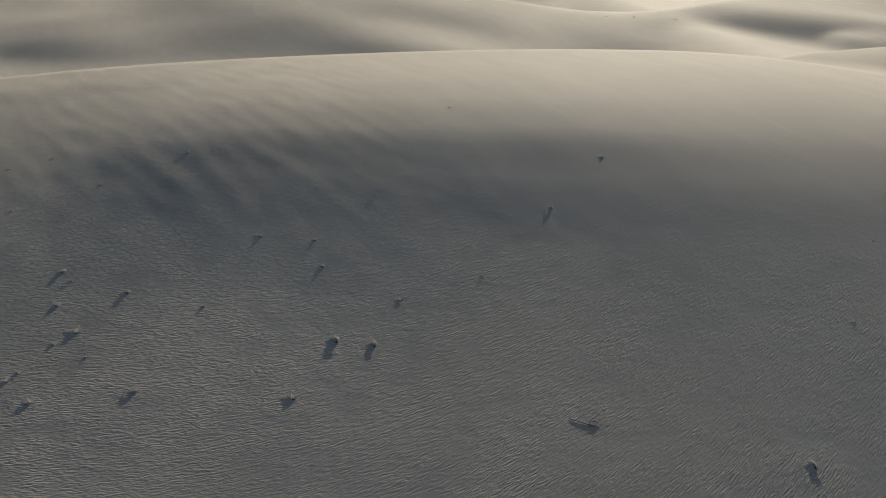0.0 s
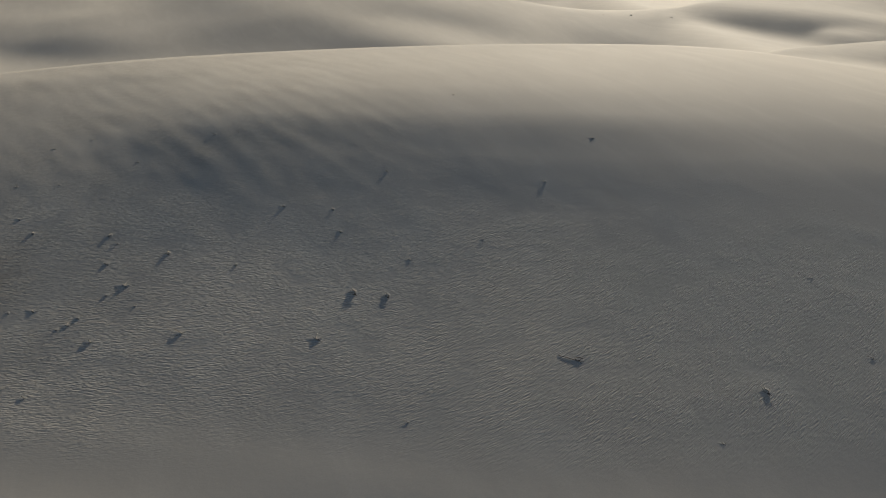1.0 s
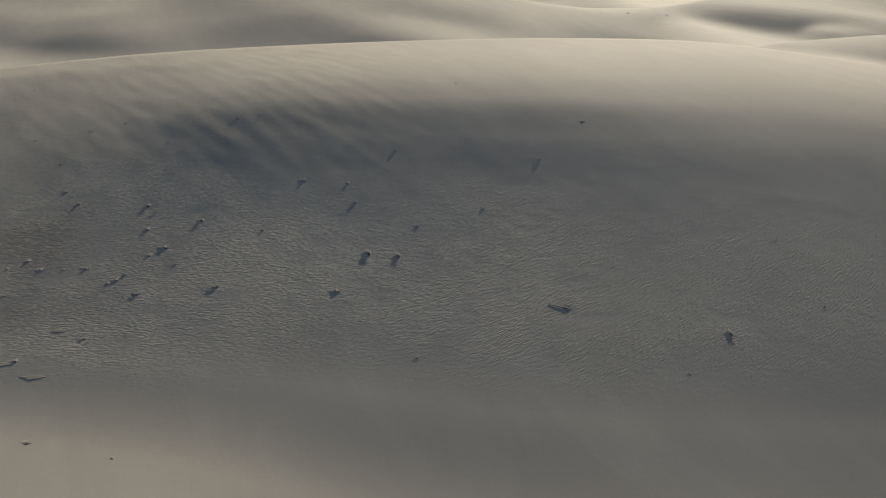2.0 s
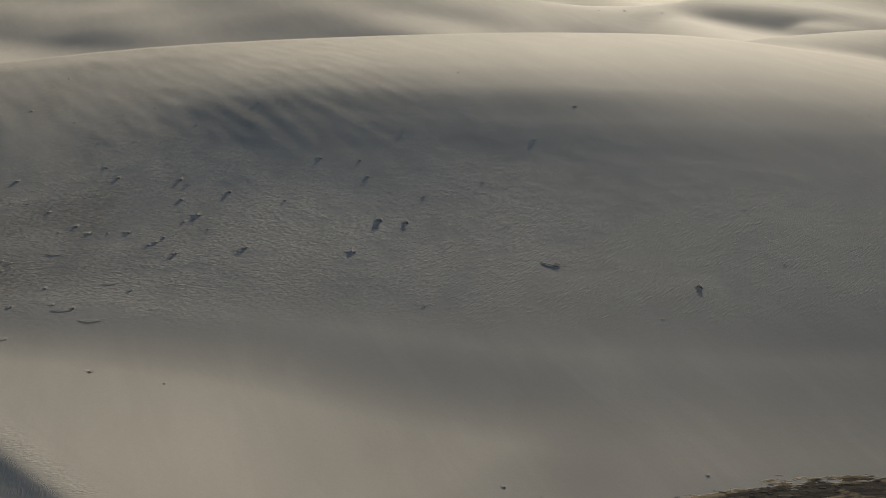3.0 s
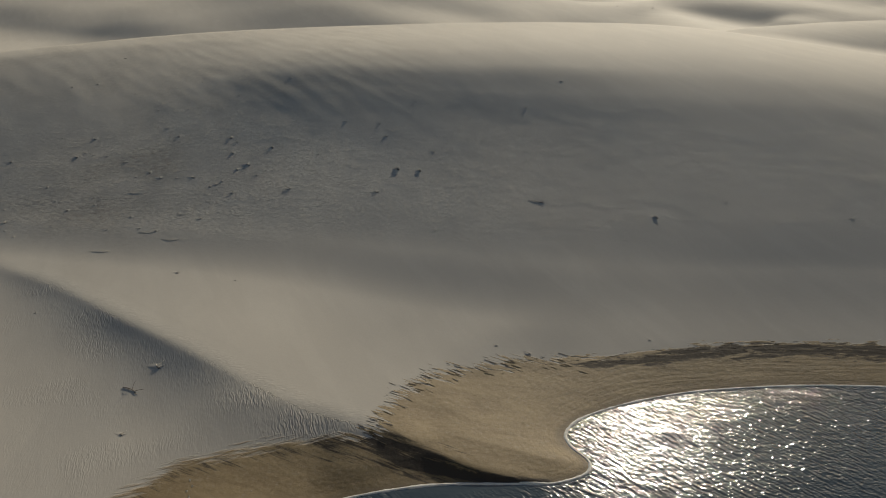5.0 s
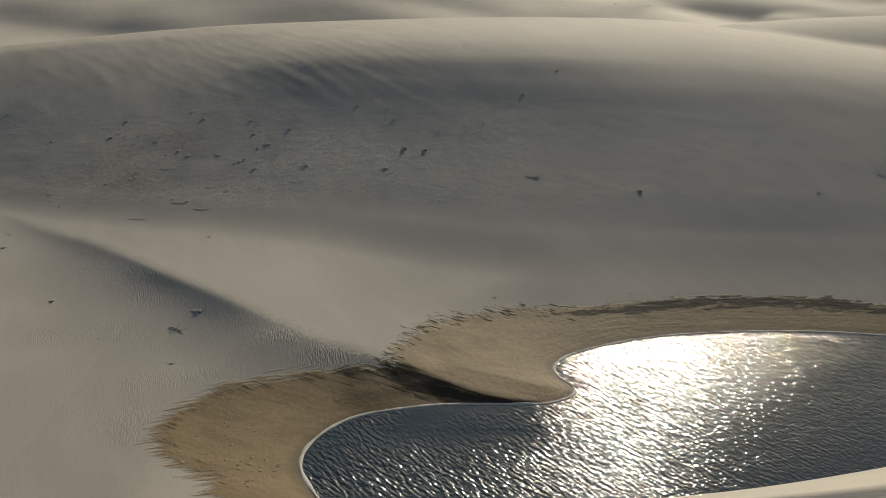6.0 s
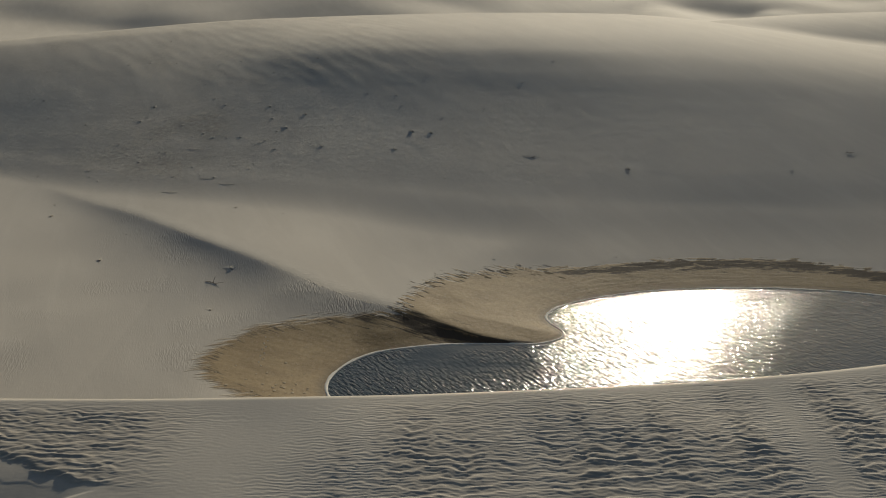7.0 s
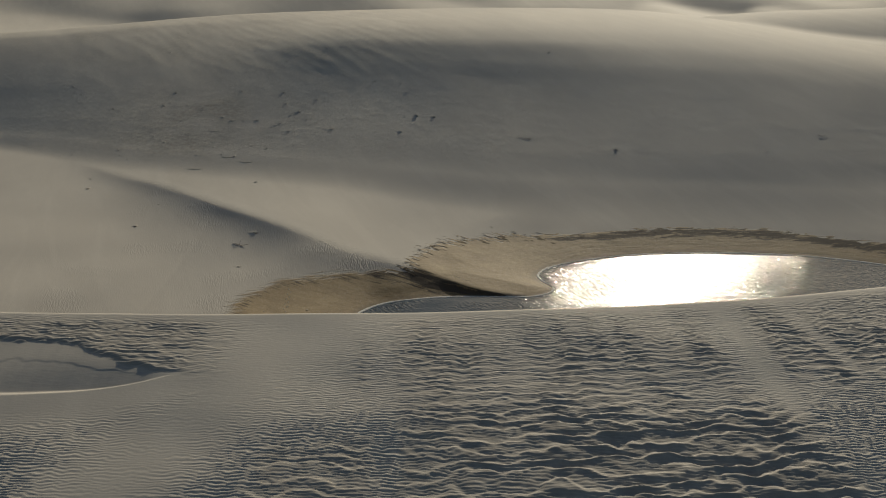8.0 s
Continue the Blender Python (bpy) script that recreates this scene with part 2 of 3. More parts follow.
def great_dune(x, y):
    """The broad dune behind the pond, its apron and its lee."""
    foot = soft_knots(x, (-130, -78, -60, -48, -38, -25, -8, 5, 19, 35, 60), (10, 34, 36.5, 32, 29.5, 28, 24.5, 20.5, 19.5, 19, 17), 7)
    brow = soft_knots(x, (-70, -20, -14, -9.5, -5.2, -2, 5, 15, 30), (2.9, 2.6, 2.1, 1.45, 1.1, 0.95, 0.85, 1.15, 1.25), 2)
    apron = soft_knots(x, (-75, -48, -30, 18, 60), (4.2, 3.2, 2.5, 1.1, 1.3), 8)
    low = brow + (apron - brow) * ease(10, 34, y)
    reach = (-120, -75, -57, -44, -20, 0, 18, 32, 46, 57, 66, 80, 120)
    top_y = soft_knots(x, reach, (60, 75, 92, 104, 116, 122, 124, 124, 121, 114, 106, 95, 80), 7)
    top_z = soft_knots(x, reach, (12.8, 13.4, 14.1, 14.5, 14.8, 15.0, 15.2, 15.2, 14.6, 13.5, 12.7, 11.4, 10), 7)
    s = (y - foot) / (top_y - foot)
    grid = (-0.26, -0.1, 0, 0.1, 0.2, 0.3, 0.4, 0.5, 0.6, 0.7, 0.8, 0.9, 1)
    east = knots(s, grid, (0, 0.003, 0.02, 0.11, 0.245, 0.395, 0.56, 0.728, 0.872, 0.95, 0.984, 0.996, 1))
    west = knots(s, grid, (0, 0.003, 0.015, 0.10, 0.22, 0.345, 0.475, 0.597, 0.708, 0.808, 0.895, 0.965, 1))
    cap = knots(s, grid, (0, 0.003, 0.02, 0.11, 0.25, 0.405, 0.563, 0.713, 0.832, 0.912, 0.962, 0.99, 1))
    up = west + (east - west) * ease(-44, -16, x)
    up = up + (cap - up) * ease(8, 36, x)
    back = np.maximum(y - top_y, 0)
    return low + (top_z - low) * up - (17 - 13 * ease(30, 66, x)) * (1 - np.exp(-(back / 40) ** 2))


def far_dunes(x, y):
    """The dunes beyond, to the horizon."""
    # the second dune: a long slope that climbs away to a wavy crest
    crest = 265 + 0.12 * np.maximum(np.abs(x) - 90, 0) + 5 * grain(x / 90, 0 * x, 11)
    top = soft_knots(x, (-260, -130, -107, -88, -40, 16, 30, 53, 68, 80, 110, 220), (14, 13.2, 12.0, 13.6, 14.6, 12.8, 11.2, 10.1, 10.6, 12.8, 14.2, 13), 5)
    d = y - crest
    steep = 0.146 + 0.05 * grain(x / 55 + y / 120, y / 90, 12) + 0.02 * ease(20, -60, x)
    two = np.where(d < 0, top - steep * (np.sqrt(d ** 2 + 260) - 16.1), top - 0.45 * (np.sqrt(d ** 2 + 9) - 3))
    # a spur that comes down from it towards the east
    off = 0.92 * (x - 85) + 0.40 * (y - 242)
    two = two + 1.0 * np.where(off < 0, np.exp(-(off / 13) ** 2), np.exp(-(off / 26) ** 2)) * ease(190, 225, y) * ease(300, 265, y)
    two = smax(two, 0.5 + 0 * x, 4.0)
    # low dunes in the east, each with a gentle back and a sharp brink
    bend = 146 + 0.25 * np.maximum(x - 60, 0)
    rim = 12.2 + 1.5 * ease(45, 85, x) - 1.5 * ease(120, 220, x)
    d = y - bend
    three = rim * np.where(d < 0, np.exp(-(d / 60) ** 2), np.exp(-(d / 22) ** 2)) * ease(12, 62, x)
    bend = 206 + 0.55 * np.maximum(x - 84, 0)
    d = y - bend
    four = (8.8 + 0.055 * np.maximum(x - 84, 0)) * np.where(d < 0, np.exp(-(d / 42) ** 2), np.exp(-(d / 14) ** 2)) * ease(66, 92, x) * ease(320, 240, x)
    p = y + 60 * grain(x / 200, y / 330, 15) + 0.35 * x
    q = (p / 150) % 1.0
    rest = np.where(q < 0.72, ease(0, 0.72, q), 1 - ease(0.72, 1.0, q)) * (9 + 6 * grain(x / 170, y / 170, 16))
    rest = rest * ease(300, 420, y)
    swell = 0.9 * grain(x / 60 + y / 200, y / 70, 17) + 0.3 * grain(x / 26 + y / 90, y / 30, 18)
    swell = swell * ease(150, 200, y)
    return smax(smax(smax(two, three, 2.0), four, 1.0), rest + 2, 3.0) + swell


def land(x, y):
    """Height of the ground, the near dune left out."""
    x, y = np.asarray(x, float), np.asarray(y, float)
    a = great_dune(x, y)
    b = 1.15 + 0.05 * np.maximum(-x - 26, 0) + 0.12 * grain(x / 9, y / 9, 3)
    shore, bay = np.full(x.shape, 900.0), np.full(x.shape, 900.0)
    ridge = np.where(y > 30, 40.0, -40.0)
    near = (x > -90) & (x < 90) & (y > -45) & (y < 75)
    if near.any():
        shore[near] = -away(x[near], y[near], SHORE, True)
        ridge[near] = away(x[near], y[near], RIDGE, False)
        bay[near] = np.abs(away(x[near], y[near], EAST_SHORE, False))
    # the spit climbs from the eastern bay to the ridge's brink, and drops from there to the western one
    wide = shore + (np.minimum(bay, 12) - shore) * ease(-9, -3, x) * ease(9, 7, x) * (shore > 0) * (bay > shore)
    rise = (0.09 + 0.12 * ease(-1.5, -8, x) + 0.06 * ease(4, 16, x)) * wide + 0.012 * np.maximum(wide - 5, 0) ** 2 * ease(-6, -9, x)
    rise = rise + 0.012 * np.maximum(shore - 5, 0) ** 2 * ease(-9, -6, x) * ease(14, 7, x) + 0.02 * np.maximum(shore - 17, 0) ** 2
    beach = smin(a, np.where(shore > 0, rise, 0.15 * shore), 0.6)
    a = beach + (a - beach) * ease(7, 22, shore) * ease(5, 14, x)
    b = smin(b, np.where(shore > 0, (0.092 + 0.03 * ease(-1, -8, x)) * shore, 0.15 * shore), 0.2)
    b = b + (a - b) * ease(-34, -52, x)
    fall = knots(x, (-60, -40, -20, -13, -8, -3, 0, 3), (0.08, 0.20, 0.23, 0.165, 0.24, 0.8, 1.5, 2.2))
    h = np.where(ridge >= 2.5, a, b + (a - b) * ease(-0.3, 2.5, np.where(ridge > -0.3, 9, shore)) * np.exp(fall * 0.5 * (ridge - np.sqrt(ridge ** 2 + 0.12))))
    h = np.where((x > 7) | (y > 60), a, h)
    # slanting drifts low on the great dune's face and up to its crest
    h = h + 0.026 * grain((0.8 * x + 0.6 * y) / 4.5, (0.6 * x - 0.8 * y) / 22, 71) * ease(46, 66, y) * ease(128, 112, y) * (1 - 0.6 * ease(-20, 20, x))
    h = h + 0.022 * grain((0.8 * x + 0.6 * y) / 1.8, (0.6 * x - 0.8 * y) / 6, 72) * ease(56, 72, y) * ease(124, 108, y) * ease(14, -20, x)
    h = np.maximum(h, -2.0)
    h = smax(h, far_dunes(x, y) * ease(50, 100, y) - 6 * (1 - ease(50, 100, y)), 1.5)
    side = ease(70, 200, np.abs(x)) * (1 - ease(120, 220, y))
    h = h + side * (6 + 5 * grain(x / 90, y / 90, 21))
    return h


def brink(x):
    return knots(x, (-200, -30, -17, -5, 5, 15, 25, 60, 200), (-40, -27, -26.6, -25.8, -24.7, -23.0, -20.3, -8, 20))


def hollow_lines(x):
    """The near rim and the far step of the hollow, which meet at its eastern tip."""
    rim = soft_knots(x, (-40, -26, -22, -18.8, -15.9, -14.2), (-35.6, -35.5, -35.2, -34.7, -33.7, -32.7), 1)
    step = soft_knots(x, (-40, -26, -21.8, -18.9, -16.4, -14.2), (-30.2, -29.9, -29.8, -31.0, -32.2, -32.7), 1)
    return rim, step + 0.3 * grain(x / 1.4, 0 * x, 33) + 0.05 * grain(x / 0.4, 0 * x, 34)


def near_dune(x, y):
    """The dune in front of the pond: a rippled back, a sharp brink and a steep lee."""
    e = brink(x) - y
    back = 10.1 - 0.05 * np.maximum(e, 0) - 0.0012 * np.maximum(e, 0) ** 2 + 0.10 * grain(x / 7, y / 5, 31)
    # a wind-scoured hollow in the west: a sharp rim, a floor that climbs away and a crumbling step
    rim, step = hollow_lines(x)
    wide = np.maximum(step - rim, 0.01)
    t = (y - rim) / wide
    deep = 0.075 * wide * ease(0.3, 1.5, wide)
    back = back - deep * ease(0.0, 0.16, t) * np.clip(1 - t, 0, 1)
    back = back + 0.035 * ease(0.3, 1.5, wide) * (ease(0.97, 1.03, t) - ease(1.5, 2.6, t))
    ledge = t + 0.07 * grain(x / 0.9, 0 * x, 35)
    back = back + 0.012 * ease(1.0, 3.0, wide) * (ease(0.60, 0.64, ledge) - ease(0.66, 0.98, ledge))
    lee = 10.1 + 0.71 * e
    return smin(back, lee, 0.25)


# ---- ground, near dune and pond ----
def spread(fine_from, fine_to, step, reach_low, reach_high, grow):
    """Coordinates with an even fine stretch and growing steps beyond it."""
    v = list(np.arange(fine_from, fine_to, step))
    s = step
    while v[-1] < reach_high:
        s *= grow
        v.append(v[-1] + s)
    low, s = [fine_from], step
    while low[-1] > reach_low:
        s *= grow
        low.append(low[-1] - s)
    return np.array(low[:0:-1] + v)


GRIDS = {}


def sheet(name, xs, ys, height, masks, material):
    """A grid of ground with its height, and masks as attributes for the material."""
    gx, gy = np.meshgrid(xs, ys)
    gz = height(gx, gy)
    GRIDS[name] = xs, ys, gz
    nx, ny = len(xs), len(ys)
    i = (np.arange(ny - 1)[:, None] * nx + np.arange(nx - 1)[None]).ravel()
    quads = np.stack([i, i + 1, i + nx + 1, i + nx], 1)
    me = bpy.data.meshes.new(name)
    me.vertices.add(nx * ny)
    me.vertices.foreach_set("co", np.stack([gx, gy, gz], -1).ravel())
    me.loops.add(quads.size)
    me.loops.foreach_set("vertex_index", quads.ravel())
    me.polygons.add(len(quads))
    me.polygons.foreach_set("loop_start", np.arange(len(quads)) * 4)
    me.polygons.foreach_set("use_smooth", np.ones(len(quads), bool))
    me.update(calc_edges=True)
    for key, values in masks(gx, gy, gz).items():
        me.attributes.new(key, "FLOAT", "POINT").data.foreach_set("value", values.ravel().astype(np.float32))
    me.materials.append(material)
    return new(name, me)


SILT = rounded([(-15, -0.2), (-12.5, 2.3), (-9.7, 3.7), (-7.5, 3.8), (-5, 3.7), (-3.6, 2.8), (-2, 2.4), (-0.7, 1.9), (1.1, 1.35), (2.9, 1.1), (5, 1.1)], 4, False)


def ground_masks(x, y, z):
    near = (x > -60) & (x < 90) & (y > -45) & (y < 60)
    damp, silt, shore = np.zeros(x.shape), np.zeros(x.shape), np.full(x.shape, 9.0)
    nx, ny = x[near], y[near]
    d = away(nx, ny, DAMP, True)
    damp[near] = np.clip(d + 9, 0, 18)
    # black silt: a broken band along the beach's outer rim and a tongue down the spit
    rim = 0.72 * np.exp(-((d - 1.0) / (0.6 + 0.95 * ease(9, 24, nx))) ** 2) * ease(5, 11, nx)
    q = np.abs(away(nx, ny, SILT, False))
    tongue = 0.98 * np.exp(-(q / (0.42 + 0.75 * ease(1.5, -5, nx))) ** 2) * ease(-9, -3, nx)
    grey = 0.58 * np.exp(-(q / 2.1) ** 2) * ease(-14, -7, nx) * ease(2, -2, nx)
    outer = 0.40 * np.exp(-((d - 0.7) / 0.8) ** 2) * ease(-5, -9, nx)
    silt[near] = np.maximum(np.maximum(rim, tongue), np.maximum(grey, outer))
    shore[near] = np.clip(-away(nx, ny, SHORE, True) + 0.25 * grain(nx / 5, ny / 5, 48), -1, 9)
    r = np.full(x.shape, 50.0)
    r[near] = away(nx, ny, RIDGE, False)
    # ripples lie on the dune's face; its foot is smooth but for the brink of the low ridge
    face = ease(31, 41, y) * (1 - 0.85 * ease(50, 74, y)) * (0.65 + 0.35 * ease(-30, 0, x)) * np.clip(0.8 + 0.5 * grain(x / 14, y / 14, 45), 0.2, 1.2)
    lip = 0.3 * np.exp(-((r - 0.9) / 0.8) ** 2) * ease(34, 26, y)
    lee = np.exp(-((r + 1.5) / 1.6) ** 2) * (0.12 + 0.4 * ease(-19, -10, x)) + 0.22 * ease(0.15, 0.5, grain(x / 6, y / 5, 43)) + 0.08
    hollow = (r < 0) & (x < 7)
    ripple = np.where(hollow, lee * ease(-45, -30, x), face + lip) * ease(9.2, 8.4, damp)
    # ripple lines run along x in the west and climb away to the right in the east
    mid = np.clip(x, -20, 16)
    rise = 0.12 * (mid + 20) + (1.15 - 0.12) * (mid + 20) ** 2 / 72 + 0.12 * np.minimum(x + 20, 0) + 1.15 * np.maximum(x - 16, 0)
    phase = np.where(hollow, (x + 0.25 * y) / 0.16, (y - rise) / 0.135)
    along = np.where(hollow, 1.6 * y, 2.6 * x)
    # scalloped patches, darkened in colour for the shade of a face the sun grazes
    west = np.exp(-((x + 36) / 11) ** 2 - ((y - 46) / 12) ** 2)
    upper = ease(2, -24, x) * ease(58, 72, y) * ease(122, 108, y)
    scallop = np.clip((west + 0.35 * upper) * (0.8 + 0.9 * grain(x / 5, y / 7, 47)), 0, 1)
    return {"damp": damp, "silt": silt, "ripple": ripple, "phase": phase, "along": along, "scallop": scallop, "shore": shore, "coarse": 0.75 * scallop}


def near_patches(x, y):
    """Where the near dune is coarsely scalloped, where its hollow's floor lies, where it is smooth and how far from the brink it starts."""
    e = brink(x) - y
    calm = ease(0.1, 1.6, e)
    # coarse scalloped ripples in long streaks that run back from the brink, fine ones and smooth lanes between
    u = x - 0.1 * e
    fray = 0.7 * grain(x / 1.6, y / 3, 51) + 0.4 * grain(x / 0.6, y / 1.2, 57)
    cloud = np.clip(0.85 + 0.5 * grain(x / 2.2, y / 5, 58), 0.15, 1.25)
    lanes = np.clip(0.9 + 0.8 * grain(u / 1.5 + 0.3, e / 16, 63), 0.35, 1.15)
    lanes = lanes + (1 - lanes) * ease(6, 12, e)
    middle = ease(-5.0, -4.1, u + 0.4 * fray) * ease(12.9, 11.6, u + 0.8 * fray)
    middle = middle * (1 - 0.85 * np.exp(-((u - 10.6) / 1.7) ** 2 - ((e - 9.3) / 2.2) ** 2))
    chain = 0.9 * np.exp(-((x - 0.2 * e - 4.0 + 0.3 * fray) / 0.5) ** 2) * ease(11, 8, e)
    right = ease(14.4, 15.2, u + 0.5 * fray) * ease(11, 7.5, e + 2 * fray) * (1 - 0.9 * np.exp(-((x - 0.22 * e - 17.4) / 0.45) ** 2))
    column = 0.5 * np.exp(-((u + 6.2 + 0.3 * fray) / 0.35) ** 2) * ease(2, 4, e) * ease(9, 7, e)
    corner = 0.8 * ease(-10, -8, x + fray) * ease(11.5, 13.5, e + 1.5 * fray) * ease(-4, -5, x)
    deep = ease(4, 6, x) * ease(16.5, 14, x + fray) * ease(10, 12, e + fray)
    patch = np.maximum(middle * lanes * (0.62 + 0.38 * ease(1, 7, e)) * cloud, chain)
    patch = np.maximum(np.maximum(patch, right * cloud), np.maximum(column, np.maximum(corner, deep)))
    rim, step = hollow_lines(x)
    west = ease(-11, -15.5, x + 1.5 * fray)
    quiet = np.exp(-((x + 8.4 + 0.42 * e) / 3.2) ** 2)
    quiet = np.maximum(quiet, ease(-10, -13, x) * np.exp(-((y - rim + 1.3) / 1.5) ** 2))
    quiet = np.maximum(quiet, 0.85 * np.exp(-((u - 13.7) / 0.5) ** 2) * ease(14, 11, e))
    bare = west * ease(step - 0.1, step - 0.4, y)
    floor = west * ease(rim - 2.0, rim, y) * ease(step, step - 0.3, y)
    patch = np.clip(np.maximum(patch, west), 0, 1.2) * calm * (1 - 0.95 * quiet) * (1 - 0.97 * bare)
    return e, patch, floor, quiet, calm


def near_masks(x, y, z):
    e, patch, floor, quiet, calm = near_patches(x, y)
    zero = 0 * x
    # scalloped patches get darker sand, which also deepens the ripples' shade by colour
    return {"damp": zero, "silt": zero, "scallop": zero, "shore": zero + 9, "coarse": 0.6 * np.clip(patch, 0, 1), "phase": y / 0.13, "along": 0.9 * x,
            "ripple": 0.3 * np.clip(0.4 + grain(x / 5, y / 5, 46), 0, 1) * (1 - floor) * (1 - 0.9 * quiet)}


def near_height(x, y):
    e, patch, floor, quiet, calm = near_patches(x, y)
    h = near_dune(x, y)
    warp = 0.85 * grain(x / 1.05, y / 1.1, 52) + 0.35 * grain(x / 0.5, y / 0.5, 53)
    broad = 0.7 * grain(x / 2.0, y / 1.5, 64) + 0.3 * grain(x / 0.8, y / 0.7, 65)
    warp = warp + (broad - warp) * ease(4, 9, e)
    run = np.log(0.30 + 0.040 * np.maximum(e, 0)) / -0.040
    saw = (run + warp) % 1.0
    tooth = np.where(saw < 0.74, (saw / 0.74) ** 1.2, 1 - ease(0.74, 1.0, saw))
    small = (y / 0.2 + 0.9 * grain(x / 0.9, y / 0.9, 54) + 0.5 * grain(x / 0.35, y / 0.5, 60)) % 1.0
    little = np.where(small < 0.6, small / 0.6, 1 - ease(0.6, 1.0, small))
    lens = np.clip(0.9 + 0.6 * grain(x / 1.8, y / 0.5, 55), 0.3, 1.4) * (0.8 + 0.6 * ease(6, 14, e) * ease(-2, 6, x))
    return h + 0.068 * patch * tooth * lens * (0.65 + 0.35 * ease(2, 8, e)) + 0.022 * (1 + 0.7 * ease(8, 13, e)) * np.clip(1 - 0.8 * patch, 0, 1) * little * calm * (1 - 0.9 * floor) * (1 - 0.8 * quiet) + patch * (0.010 * grain(x / 0.3, y / 0.25, 56) + 0.010 * little)


xs = spread(-46, 46, 0.2, -4200, 4200, 1.035)
ys = np.concatenate([spread(-12, 22, 0.16, -900, 21, 1.05), spread(22, 128, 0.42, 21.99, 4300, 1.03)])
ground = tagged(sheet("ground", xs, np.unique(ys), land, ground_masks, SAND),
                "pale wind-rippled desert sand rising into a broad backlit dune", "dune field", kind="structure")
xs = spread(-34, 32, 0.09, -260, 260, 1.06)
ys = spread(-46, -19, 0.05, -330, 0, 1.06)
front = tagged(sheet("near_dune", xs, ys, near_height, near_masks, SAND),
               "flat-topped sand dune with scalloped wind ripples", "dune", kind="structure")
pond = tagged(sheet("water", np.linspace(-20, 90, 111), np.linspace(-34, 24, 59), lambda x, y: 0 * x, lambda x, y, z: {}, WATER),
              "dark rippled pond glittering in low sunlight", "pond", kind="structure")


# ---- the pond's edge ----
def mesh_from(name, verts, faces, material, smooth=True):
    me = bpy.data.meshes.new(name)
    me.from_pydata([tuple(v) for v in verts], [], faces)
    me.update()
    for p in me.polygons:
        p.use_smooth = smooth
    me.materials.append(material)
    return me


def foam_mesh():
    line = rounded([tuple(p) for p in SHORE[:92]], 5, False)
    d = np.gradient(line, axis=0)
    d /= np.linalg.norm(d, axis=1)[:, None]
    out = np.stack([-d[:, 1], d[:, 0]], 1)
    n = len(line)
    along = np.cumsum(np.r_[0, np.linalg.norm(np.diff(line, axis=0), axis=1)])
    wide = 0.12 + 0.06 * grain(along / 1.7, along * 0, 61) + 0.04 * grain(along / 0.4, along * 0, 62)
    verts, faces = [], []
    for k, (off, up) in enumerate(((-1.0, 0.004), (-0.4, 0.035), (0.5, 0.04), (1.0, 0.0))):
        p = line + out * (off * wide)[:, None]
        z = np.maximum(land(p[:, 0], p[:, 1]), 0) + up
        verts += [(a, b, c) for (a, b), c in zip(p, z)]
    for k in range(3):
        faces += [(k * n + i, k * n + i + 1, (k + 1) * n + i + 1, (k + 1) * n + i) for i in range(n - 1)]
    return mesh_from("shore_foam", verts, faces, FOAM)


tagged(new("shore_foam", foam_mesh()), "thin white line of dried foam along the pond's shore", "foam", kind="structure")


# ---- dead shrubs, branches and crusts ----
def tube(points, radii, sides=5):
    """A tapering stick along the points."""
    verts, faces = [], []
    pts = [Vector(p) for p in points]
    for i, (p, r) in enumerate(zip(pts, radii)):
        d = (pts[min(i + 1, len(pts) - 1)] - pts[max(i - 1, 0)]).normalized()
        q = d.to_track_quat("Z", "Y")
        verts += [p + q @ Vector((r * math.cos(2 * math.pi * k / sides), r * math.sin(2 * math.pi * k / sides), 0)) for k in range(sides)]
    for i in range(len(pts) - 1):
        faces += [(i * sides + k, i * sides + (k + 1) % sides, (i + 1) * sides + (k + 1) % sides, (i + 1) * sides + k) for k in range(sides)]
    faces += [tuple(range(sides))[::-1], tuple(range((len(pts) - 1) * sides, len(pts) * sides))]
    return verts, faces


def part(name, verts, faces, material, parent, label=""):
    ob = new(name, mesh_from(name, verts, faces, material))
    ob.parent = parent
    return tagged(ob, label)


def stick(rng, start, heading, lift, length, thick, bend):
    """Points and radii of a crooked twig."""
    p, out, radii = Vector(start), [], []
    n = 6
    for i in range(n + 1):
        out.append(p.copy())
        radii.append(thick * (1 - 0.75 * i / n))
        heading += rng.uniform(-bend, bend)
        lift += rng.uniform(-bend, bend) - 0.05
        p = p + Vector((math.cos(heading) * math.cos(lift), math.sin(heading) * math.cos(lift), math.sin(lift))) * (length / n)
    return out, radii


